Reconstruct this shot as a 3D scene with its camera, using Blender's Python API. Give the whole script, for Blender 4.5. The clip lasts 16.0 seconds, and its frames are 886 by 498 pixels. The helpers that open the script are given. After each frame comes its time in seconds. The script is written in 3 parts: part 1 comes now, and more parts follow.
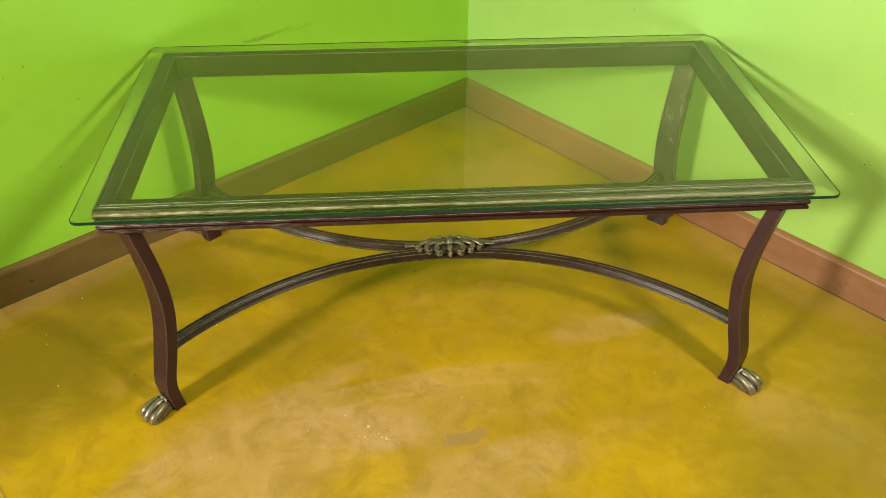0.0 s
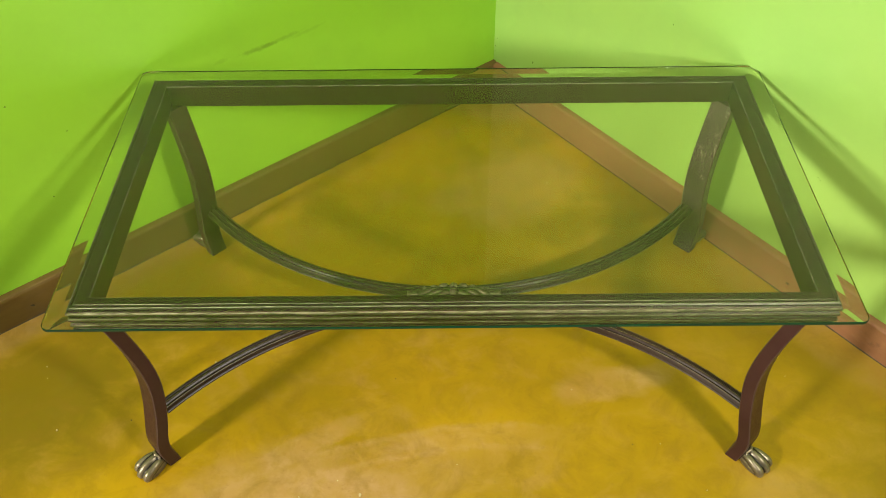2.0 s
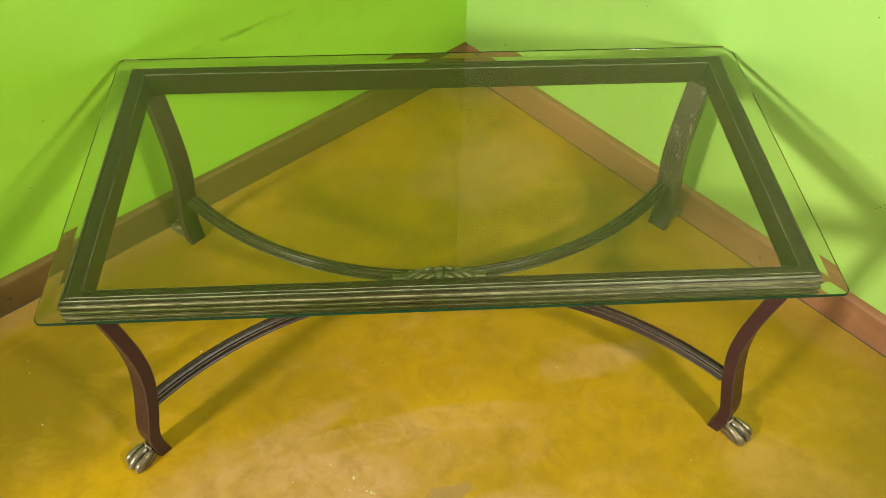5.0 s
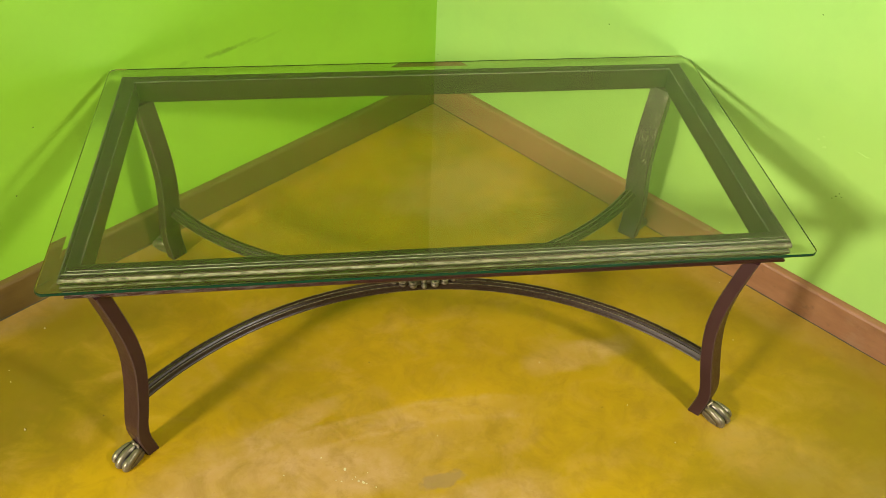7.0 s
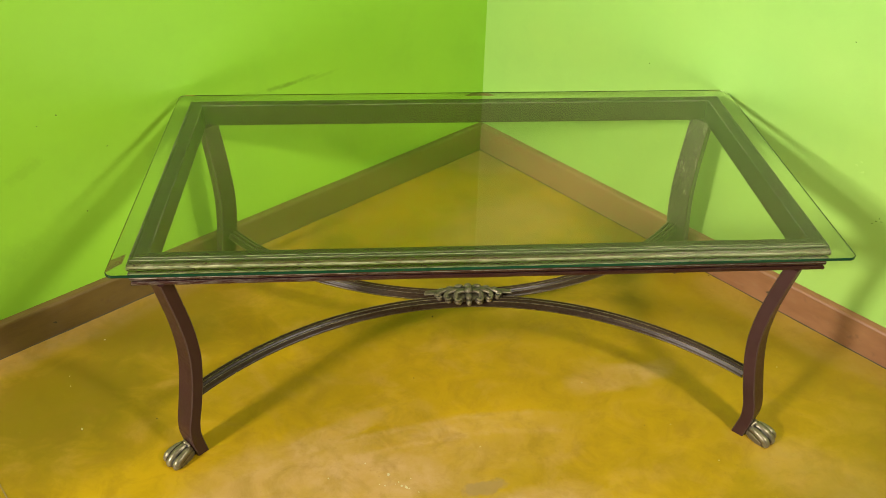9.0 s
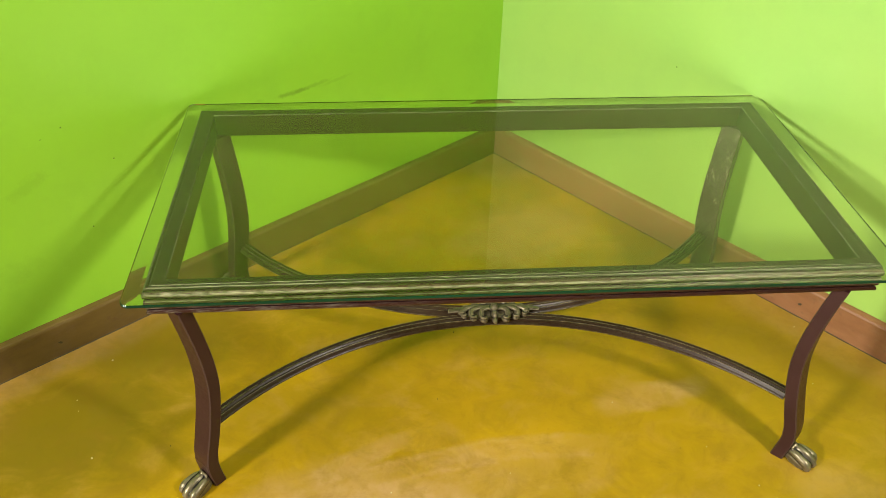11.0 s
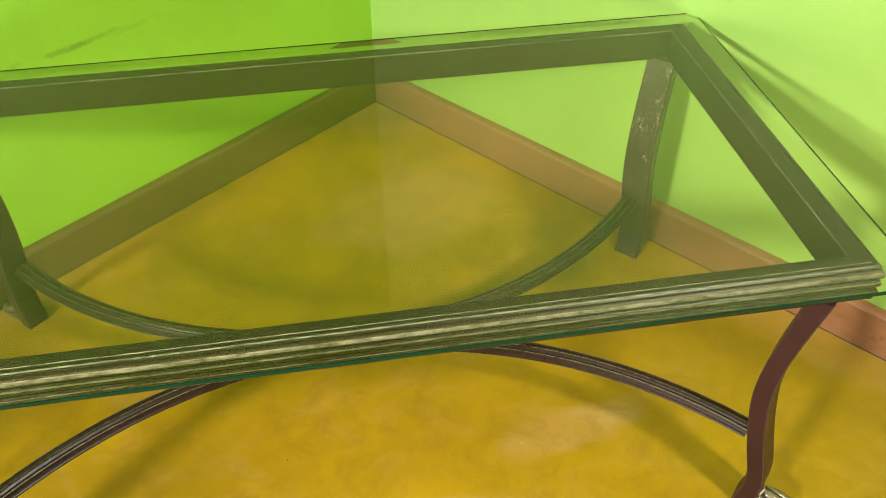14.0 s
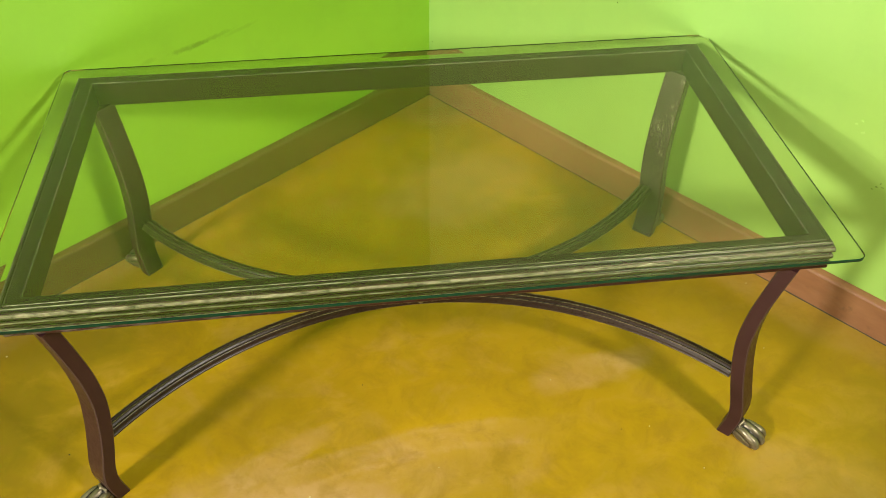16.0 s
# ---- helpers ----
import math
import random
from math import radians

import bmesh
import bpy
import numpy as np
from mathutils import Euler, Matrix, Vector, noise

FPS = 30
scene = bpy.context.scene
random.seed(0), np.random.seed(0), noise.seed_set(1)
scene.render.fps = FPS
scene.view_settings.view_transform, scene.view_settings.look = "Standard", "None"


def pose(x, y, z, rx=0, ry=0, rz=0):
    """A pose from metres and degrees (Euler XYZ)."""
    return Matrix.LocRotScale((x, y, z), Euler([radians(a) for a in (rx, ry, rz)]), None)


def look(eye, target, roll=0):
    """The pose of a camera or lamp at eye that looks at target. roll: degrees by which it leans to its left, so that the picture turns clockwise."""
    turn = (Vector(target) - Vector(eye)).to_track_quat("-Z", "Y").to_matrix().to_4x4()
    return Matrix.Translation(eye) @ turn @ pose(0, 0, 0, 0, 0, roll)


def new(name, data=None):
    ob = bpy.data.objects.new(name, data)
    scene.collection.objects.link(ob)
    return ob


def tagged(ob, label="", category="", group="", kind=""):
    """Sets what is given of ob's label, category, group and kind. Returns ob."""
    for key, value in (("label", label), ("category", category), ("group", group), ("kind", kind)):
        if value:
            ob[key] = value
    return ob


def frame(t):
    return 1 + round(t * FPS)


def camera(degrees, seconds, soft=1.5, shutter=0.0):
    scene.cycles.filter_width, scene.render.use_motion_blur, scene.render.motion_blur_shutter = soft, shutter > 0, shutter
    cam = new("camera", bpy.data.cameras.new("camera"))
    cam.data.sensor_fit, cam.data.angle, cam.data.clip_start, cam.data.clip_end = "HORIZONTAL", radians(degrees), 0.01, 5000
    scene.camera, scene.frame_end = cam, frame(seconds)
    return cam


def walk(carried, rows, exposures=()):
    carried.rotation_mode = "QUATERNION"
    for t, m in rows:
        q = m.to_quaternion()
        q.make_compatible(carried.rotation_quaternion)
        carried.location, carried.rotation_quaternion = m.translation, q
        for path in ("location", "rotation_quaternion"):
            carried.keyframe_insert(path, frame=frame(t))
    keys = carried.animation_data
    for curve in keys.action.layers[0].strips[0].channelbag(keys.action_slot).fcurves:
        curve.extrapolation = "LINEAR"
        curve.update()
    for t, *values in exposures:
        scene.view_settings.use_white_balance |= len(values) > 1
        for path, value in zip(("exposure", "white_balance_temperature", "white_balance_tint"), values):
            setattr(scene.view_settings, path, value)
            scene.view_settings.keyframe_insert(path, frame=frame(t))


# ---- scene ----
cam = camera(55.2, 16.0, soft=0.9)
PATH = [
    (0, (-0.114, -0.99, 1.06), (0.024, 0.598, -0.148), 0.5),
    (0.5, (-0.115, -0.954, 1.154), (0.001, 0.541, -0.169), -0.1),
    (1, (-0.083, -0.847, 1.213), (-0.013, 0.583, -0.183), -0.5),
    (1.5, (-0.047, -0.752, 1.251), (-0.023, 0.648, -0.177), -0.5),
    (2, (-0.019, -0.711, 1.259), (-0.01, 0.661, -0.195), -0.6),
    (2.5, (-0.028, -0.703, 1.286), (0.014, 0.639, -0.196), -0.3),
    (3, (-0.032, -0.705, 1.291), (0.034, 0.623, -0.204), -0.3),
    (3.5, (-0.039, -0.71, 1.294), (0.042, 0.614, -0.203), -0.1),
    (4, (-0.048, -0.711, 1.292), (0.041, 0.608, -0.208), 0.1),
    (4.5, (-0.057, -0.711, 1.288), (0.044, 0.607, -0.212), 0.9),
    (6.8, (-0.132, -0.831, 1.187), (0.082, 0.643, -0.148), 2.6),
    (7, (-0.136, -0.859, 1.186), (0.098, 0.616, -0.143), 2.9),
    (7.5, (-0.105, -0.98, 1.167), (0.101, 0.53, -0.128), 2.5),
    (8, (-0.099, -1.011, 1.128), (0.082, 0.549, -0.109), 1.5),
    (8.5, (-0.119, -0.988, 1.116), (0.048, 0.614, -0.07), 1.4),
    (9, (-0.153, -0.983, 1.113), (-0.009, 0.638, -0.049), 1.4),
    (9.2, (-0.17, -0.979, 1.124), (-0.036, 0.644, -0.035), 1.4),
    (11.3, (-0.216, -0.846, 1.105), (-0.049, 0.746, -0.095), 1.6),
    (11.5, (-0.226, -0.788, 1.081), (-0.118, 0.784, -0.151), 1.5),
    (12, (-0.252, -0.637, 1.002), (-0.321, 0.894, -0.283), 0.3),
    (12.5, (-0.259, -0.584, 0.954), (-0.404, 0.915, -0.362), -0.8),
    (13, (-0.186, -0.556, 0.955), (-0.254, 0.931, -0.381), -0.9),
    (13.5, (-0.081, -0.539, 0.948), (0.016, 0.95, -0.384), -0.5),
    (14, (-0.006, -0.522, 0.95), (0.247, 0.955, -0.374), -0.4),
    (14.5, (0.008, -0.516, 0.961), (0.358, 0.932, -0.373), 0.5),
    (15, (-0.002, -0.534, 0.975), (0.346, 0.9, -0.374), 0.9),
    (15.5, (-0.046, -0.631, 1.046), (0.234, 0.808, -0.314), 1.0),
    (16, (-0.096, -0.727, 1.115), (0.114, 0.73, -0.239), 0.7),
]
walk(cam, [(t, look(eye, target, roll)) for t, eye, target, roll in PATH],
     exposures=[(0, 0.0), (9, 0.0), (11.3, 0.08), (12.5, 0.13), (13.5, 0.18), (14.5, 0.12), (16, 0.05)])

# ---- light ----
world = bpy.data.worlds.new("world")
scene.world = world
world.use_nodes = True
world.node_tree.nodes["Background"].inputs[0].default_value = (0.9, 0.95, 1.0, 1)
world.node_tree.nodes["Background"].inputs[1].default_value = 0.02
scene.view_settings.exposure = 0.0


def room_lamp(name, eye, target, width, height, watts, colour):
    """A rectangular lamp out of view that faces the target."""
    data = bpy.data.lights.new(name, "AREA")
    data.shape, data.size, data.size_y = "RECTANGLE", width, height
    data.energy, data.color = watts, colour
    ob = new(name, data)
    ob.matrix_world = look(eye, target)
    return ob


# both lamps are unseen; their places are worked out from cast shadows
room_lamp("unseen_lamp_left_front", (-2.92, -2.28, 1.97), (0.3, 0.4, 0.3), 0.44, 0.44, 208, (1.0, 0.95, 0.88))
room_lamp("unseen_lamp_right_front", (0.90, -0.95, 1.54), (-0.25, 0.35, 0.25), 0.18, 0.18, 29.5, (1.0, 0.95, 0.86))


# ---- materials ----
class Nodes:
    """Short hand for building a node material."""

    def __init__(self, name):
        self.mat = bpy.data.materials.new(name)
        self.mat.use_nodes = True
        self.tree = self.mat.node_tree
        self.bsdf = self.tree.nodes["Principled BSDF"]
        self.coord = self.tree.nodes.new("ShaderNodeTexCoord")

    def add(self, kind, **values):
        node = self.tree.nodes.new(kind)
        for key, value in values.items():
            setattr(node, key, value)
        return node

    def link(self, a, b):
        self.tree.links.new(a, b)

    def place(self, scale=(1, 1, 1), spin=(0, 0, 0), shift=(0, 0, 0), source="Object"):
        m = self.add("ShaderNodeMapping")
        m.inputs["Scale"].default_value, m.inputs["Rotation"].default_value = scale, spin
        m.inputs["Location"].default_value = shift
        self.link(self.coord.outputs[source], m.inputs["Vector"])
        return m.outputs[0]

    def noise(self, scale, detail=4, rough=0.55, vector=None, twist=0.0):
        n = self.add("ShaderNodeTexNoise")
        n.inputs["Scale"].default_value, n.inputs["Detail"].default_value = scale, detail
        n.inputs["Roughness"].default_value, n.inputs["Distortion"].default_value = rough, twist
        self.link(vector or self.coord.outputs["Object"], n.inputs["Vector"])
        return n.outputs["Fac"]

    def ramp(self, value, low, high, a=0.0, b=1.0):
        r = self.add("ShaderNodeMapRange", clamp=True)
        for key, v in (("From Min", low), ("From Max", high), ("To Min", a), ("To Max", b)):
            r.inputs[key].default_value = v
        self.link(value, r.inputs["Value"])
        return r.outputs[0]

    def math(self, op, a, b=None):
        m = self.add("ShaderNodeMath", operation=op)
        for i, v in enumerate((a, b)):
            if v is None:
                continue
            if isinstance(v, (int, float)):
                m.inputs[i].default_value = v
            else:
                self.link(v, m.inputs[i])
        return m.outputs[0]

    def mix(self, fac, a, b):
        m = self.add("ShaderNodeMix", data_type="RGBA")
        for i, v in ((0, fac), (6, a), (7, b)):
            if isinstance(v, (int, float)):
                m.inputs[i].default_value = v
            elif isinstance(v, tuple):
                m.inputs[i].default_value = (*v, 1)
            else:
                self.link(v, m.inputs[i])
        return m.outputs[2]

    def spot(self, x, y, rx, ry, angle, wobble, soft=0.5, upright=False, reach=1.6):
        """1 inside a wobbly patch of the ground (or of an upright face), 0 outside."""
        v = self.place(shift=(-x, 0, -y) if upright else (-x, -y, 0))
        turn = self.add("ShaderNodeVectorRotate", rotation_type="Y_AXIS" if upright else "Z_AXIS")
        turn.inputs["Angle"].default_value = radians(angle) if upright else -radians(angle)
        self.link(v, turn.inputs["Vector"])
        scale = self.add("ShaderNodeVectorMath", operation="MULTIPLY")
        scale.inputs[1].default_value = (1 / rx, 0, 1 / ry) if upright else (1 / rx, 1 / ry, 0)
        self.link(turn.outputs[0], scale.inputs[0])
        size = self.add("ShaderNodeVectorMath", operation="LENGTH")
        self.link(scale.outputs[0], size.inputs[0])
        r = self.math("ADD", size.outputs["Value"], self.math("MULTIPLY", self.math("SUBTRACT", wobble, 0.5), reach))
        return self.ramp(r, 1 + soft / 2, 1 - soft / 2)

    def set(self, colour=None, rough=None, metal=None, bump=None, strength=0.2, distance=0.001, **others):
        for key, v in (("Base Color", colour), ("Roughness", rough), ("Metallic", metal), *others.items()):
            if v is None:
                continue
            if isinstance(v, tuple):
                self.bsdf.inputs[key].default_value = (*v, 1)
            elif isinstance(v, (int, float)):
                self.bsdf.inputs[key].default_value = v
            else:
                self.link(v, self.bsdf.inputs[key])
        if bump is not None:
            b = self.add("ShaderNodeBump")
            b.inputs["Strength"].default_value, b.inputs["Distance"].default_value = strength, distance
            self.link(bump, b.inputs["Height"])
            self.link(b.outputs[0], self.bsdf.inputs["Normal"])
        return self.mat


def paint_material(name, main, other, smears=()):
    """Rolled lime-green wall paint, a little blotchy, with faint rubbed marks."""
    n = Nodes(name)
    large, small = n.noise(1.7, 3), n.noise(9, 5, 0.6)
    grain = n.noise(420, 3, 0.6)
    colour = n.mix(n.ramp(large, 0.3, 0.7, 0, 0.8), main, other)
    colour = n.mix(n.ramp(small, 0.52, 0.75, 0, 0.22), colour, tuple(c * 0.8 for c in main))
    scuff = n.noise(26, 6, 0.7, n.place((1, 1, 2.6)))
    colour = n.mix(n.ramp(scuff, 0.68, 0.8, 0, 0.35), colour, (0.2, 0.3, 0.04))
    for x, z, rx, rz, angle, amount in smears:
        s = n.spot(x, z, rx, rz, angle, n.noise(60, 5, 0.7), 0.9, upright=True, reach=3.0)
        colour = n.mix(n.math("MULTIPLY", s, amount), colour, (0.09, 0.16, 0.012))
    bump = n.math("ADD", n.math("MULTIPLY", grain, 0.5), n.math("MULTIPLY", n.noise(70, 4), 1.0))
    return n.set(colour, n.ramp(small, 0.3, 0.7, 0.42, 0.55), bump=bump, strength=0.25, distance=0.0012)


def floor_material():
    """Burnished yellow cement, clouded by the trowel, with worn pale patches."""
    n = Nodes("burnished_yellow_cement")
    cloud, wisps = n.noise(3.4, 6, 0.62, twist=0.4), n.noise(10, 8, 0.68, n.place((1, 1.5, 1), (0, 0, 0.35)), twist=0.5)
    mottle, fine, wob = n.noise(24, 6, 0.7), n.noise(85, 6, 0.7), n.noise(7, 8, 0.72)
    colour = n.mix(n.ramp(cloud, 0.35, 0.65), YELLOW, OCHRE)
    colour = n.mix(n.ramp(wisps, 0.5, 0.70, 0, 0.42), colour, TAN)
    colour = n.mix(n.ramp(n.noise(7, 5, 0.58, twist=0.3), 0.5, 0.72, 0, 0.55), colour, BRIGHT)
    vivid = None
    for x, y, rx, ry, angle, amount in VIVID:
        s = n.math("MULTIPLY", n.spot(x, y, rx, ry, angle, wob, 0.9, reach=2.2), amount * 0.75)
        vivid = s if vivid is None else n.math("MAXIMUM", vivid, s)
    colour = n.mix(vivid, colour, BRIGHT)
    # wide olive tints to the right and under the table
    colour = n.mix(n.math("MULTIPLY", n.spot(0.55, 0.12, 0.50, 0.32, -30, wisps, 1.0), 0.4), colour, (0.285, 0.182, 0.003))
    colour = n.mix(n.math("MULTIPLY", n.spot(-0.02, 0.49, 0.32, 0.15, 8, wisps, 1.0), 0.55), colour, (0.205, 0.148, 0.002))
    # the sweep of the trowel: paler inside its edge, with a thin rubbed line along it
    ring = n.add("ShaderNodeVectorMath", operation="LENGTH")
    n.link(n.place(shift=(-0.078, 0.939, 0)), ring.inputs[0])
    radius = n.math("ADD", ring.outputs["Value"], n.math("MULTIPLY", n.math("SUBTRACT", wob, 0.5), 0.05))
    near = n.spot(-0.24, -0.05, 0.40, 0.17, 26, wob, 0.9, reach=0.8)
    inside = n.math("MULTIPLY", n.ramp(radius, 1.012, 0.985), n.ramp(radius, 0.80, 0.98, 0.45, 1.0))
    colour = n.mix(n.math("MULTIPLY", n.math("MULTIPLY", inside, near), n.ramp(mottle, 0.3, 0.6, 0.25, 0.55)), colour, n.mix(n.ramp(wisps, 0.4, 0.6), TAN, PALE))
    for size in (0.998, 0.957):
        line = n.ramp(n.math("ABSOLUTE", n.math("SUBTRACT", radius, size)), 0.009, 0.001)
        colour = n.mix(n.math("MULTIPLY", n.math("MULTIPLY", line, near), n.ramp(mottle, 0.35, 0.6, 0.05, 0.35)), colour, PALE)
    worn = None
    for x, y, rx, ry, angle, amount in PATCHES:
        s = n.math("MULTIPLY", n.spot(x, y, rx, ry, angle, n.math("ADD", n.math("MULTIPLY", wob, 0.72), n.math("MULTIPLY", mottle, 0.28)), 0.55, reach=2.6), amount * 0.85)
        worn = s if worn is None else n.math("MAXIMUM", worn, s)
    worn = n.math("MULTIPLY", worn, n.ramp(mottle, 0.34, 0.56, 0.45, 1.0))
    colour = n.mix(worn, colour, n.mix(n.ramp(wisps, 0.4, 0.62), PALE, TAN))
    # olive darkening by walls and table: some dirt, some shade painted in
    grime_and_shade = None
    for x, y, rx, ry, angle, amount in GRIME_AND_SHADE:
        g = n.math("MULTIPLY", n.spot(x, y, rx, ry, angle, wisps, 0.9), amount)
        grime_and_shade = g if grime_and_shade is None else n.math("MAXIMUM", grime_and_shade, g)
    colour = n.mix(grime_and_shade, colour, (0.160, 0.107, 0.004))
    colour = n.mix(n.math("MULTIPLY", n.spot(0.005, -0.098, 0.035, 0.013, 12, mottle, 0.35, reach=2.4), 0.6), colour, (0.25, 0.158, 0.075))
    colour = n.mix(n.ramp(n.noise(15, 6, 0.68, twist=0.6), 0.47, 0.66, 0, 0.42), colour, (0.21, 0.118, 0.007))
    colour = n.mix(n.ramp(fine, 0.60, 0.76, 0, 0.35), colour, (0.17, 0.10, 0.012))
    colour = n.mix(n.ramp(n.noise(130, 4, 0.7), 0.68, 0.76, 0, 0.35), colour, PALE)
    rough = n.ramp(n.math("ADD", n.math("MULTIPLY", wisps, 0.6), n.math("MULTIPLY", fine, 0.4)), 0.3, 0.7, 0.3, 0.52)
    bump = n.math("ADD", n.noise(14, 3), n.math("MULTIPLY", fine, 0.15))
    return n.set(colour, rough, bump=bump, strength=0.12, distance=0.003, **{"Specular IOR Level": 0.3})


YELLOW, OCHRE, TAN = (0.388, 0.221, 0.005), (0.284, 0.170, 0.004), (0.408, 0.228, 0.062)
BRIGHT, PALE = (0.475, 0.276, 0.003), (0.470, 0.276, 0.122)
PATCHES = [
    (-0.40, -0.07, 0.16, 0.05, 40, 0.6),
    (-0.27, 0.02, 0.13, 0.022, 27, 0.7),
    (-0.19, -0.065, 0.15, 0.045, -6, 0.9),
    (0.07, -0.155, 0.14, 0.05, 12, 0.75),
    (-0.02, -0.21, 0.12, 0.055, 20, 0.7),
    (-0.33, -0.17, 0.14, 0.06, 30, 0.6),
    (0.29, 0.145, 0.10, 0.03, 10, 0.6),
    (0.56, -0.10, 0.13, 0.06, -30, 0.45),
    (0.72, -0.22, 0.12, 0.08, 20, 0.5),
    (-0.78, 0.312, 0.40, 0.045, 37.8, 0.95),
    (-0.93, 0.17, 0.08, 0.10, 30, 0.7),
    (0.70, 0.22, 0.30, 0.04, -52.2, 0.4),
    (0.12, 0.98, 0.12, 0.08, 0, 0.6),
    (0.14, 0.66, 0.16, 0.10, 15, 0.5),
]
VIVID = [(-0.164, -0.155, 0.07, 0.05, 0, 0.9), (-0.60, -0.11, 0.13, 0.07, 30, 0.8), (0.02, 0.05, 0.10, 0.04, 10, 0.7), (0.27, -0.18, 0.16, 0.07, -10, 0.7), (0.40, 0.02, 0.16, 0.07, -10, 0.5), (0.26, 0.62, 0.07, 0.05, 0, 0.5), (-0.44, 0.05, 0.10, 0.05, 35, 0.5), (-0.90, 0.05, 0.06, 0.10, 0, 0.5)]
# x, y, half sizes, turn and strength of the dirt and painted shade
GRIME_AND_SHADE = [(0.74, 0.12, 0.22, 0.10, -52, 0.4), (0.48, 0.34, 0.26, 0.14, -45, 0.4), (-0.28, 0.13, 0.18, 0.08, 20, 0.25), (-0.74, 0.14, 0.20, 0.16, 30, 0.85), (-0.60, 0.34, 0.24, 0.12, 37, 0.75), (-0.95, 0.02, 0.12, 0.10, 0, 0.5), (0.66, 0.42, 0.25, 0.07, -52, 0.45), (0.80, -0.05, 0.16, 0.26, -30, 0.6), (0.55, -0.22, 0.2, 0.12, 20, 0.5), (-0.2, 0.55, 0.25, 0.12, 38, 0.35)]


def skirting_material(name, k=1.0, warm=1.0):
    """Varnished brown wood; warm thins the blue out of it."""
    n = Nodes(name)
    grain = n.noise(9, 6, 0.65, n.place((1.5, 1.5, 5)))
    cloud = n.noise(4, 4)
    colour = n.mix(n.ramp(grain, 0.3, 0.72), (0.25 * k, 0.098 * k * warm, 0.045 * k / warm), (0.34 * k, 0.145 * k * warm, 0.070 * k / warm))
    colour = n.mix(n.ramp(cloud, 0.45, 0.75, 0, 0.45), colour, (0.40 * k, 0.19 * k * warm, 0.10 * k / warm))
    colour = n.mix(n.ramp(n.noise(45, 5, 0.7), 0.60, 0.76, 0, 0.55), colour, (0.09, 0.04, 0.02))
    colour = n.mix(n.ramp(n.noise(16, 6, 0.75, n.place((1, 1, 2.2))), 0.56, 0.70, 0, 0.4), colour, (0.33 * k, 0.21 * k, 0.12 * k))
    return n.set(colour, n.ramp(grain, 0.3, 0.7, 0.34, 0.5), bump=grain, strength=0.12, distance=0.002)


def dark_paint(name, worn=0.0, k=1.0):
    """Wine-brown satin paint on iron."""
    n = Nodes(name)
    cloud, fine = n.noise(14, 4), n.noise(160, 4, 0.6)
    colour = n.mix(n.ramp(cloud, 0.3, 0.7), (0.030 * k, 0.0094 * k, 0.0100 * k), (0.043 * k, 0.0146 * k, 0.0155 * k))
    if worn:
        split = n.add("ShaderNodeSeparateXYZ")
        n.link(n.coord.outputs["Object"], split.inputs[0])
        high = split.outputs["Z"]
        speck = n.noise(230, 3, 0.75, n.place((1, 1, 0.6)))
        where = n.math("MULTIPLY", n.ramp(speck, 0.57, 0.63), n.math("MULTIPLY", n.ramp(n.noise(14, 3), 0.42, 0.6), n.ramp(high, 0.10, 0.22)))
        colour = n.mix(n.ramp(n.noise(190, 6, 0.75, n.place((1, 1, 0.3))), 0.34, 0.66, 0.08, 0.5), colour, (0.085, 0.072, 0.062))
        colour = n.mix(n.math("MULTIPLY", where, worn), colour, (0.6, 0.56, 0.46))
    return n.set(colour, n.ramp(fine, 0.3, 0.7, 0.30, 0.42), **{"Specular IOR Level": 0.3}, bump=n.math("ADD", n.noise(30, 3), n.math("MULTIPLY", fine, 0.25)), strength=0.15, distance=0.001)


def patina_paint(name, amount, base=(0.013, 0.007, 0.006), low=0.40, high=0.60, fade=None, gold=(0.66, 0.62, 0.50), gloss=0.2):
    """Dark paint with silvery gold brushed dry along x, partly standing for glints; fade is where the gold thins out,
    from and to, and what stays.
    """
    n = Nodes(name)
    streak = n.noise(420, 5, 0.75, n.place((0.16, 1, 1)))
    patch = n.noise(40, 4, 0.65, n.place((0.6, 1, 1)))
    fine = n.noise(420, 3, 0.6)
    mask = n.ramp(n.math("ADD", n.math("MULTIPLY", streak, 0.7), n.math("MULTIPLY", patch, 0.3)), low, high, 0, amount)
    if fade:
        split = n.add("ShaderNodeSeparateXYZ")
        n.link(n.coord.outputs["Object"], split.inputs[0])
        mask = n.math("MULTIPLY", mask, n.ramp(split.outputs["X"], fade[0], fade[1], 1.0, fade[2]))
    colour = n.mix(mask, base, gold)
    return n.set(colour, n.ramp(fine, 0.3, 0.7, 0.24, 0.38), metal=n.ramp(mask, 0, 1, 0.0, 0.5), bump=fine, strength=0.25, distance=0.0004, **{"Specular IOR Level": gloss})


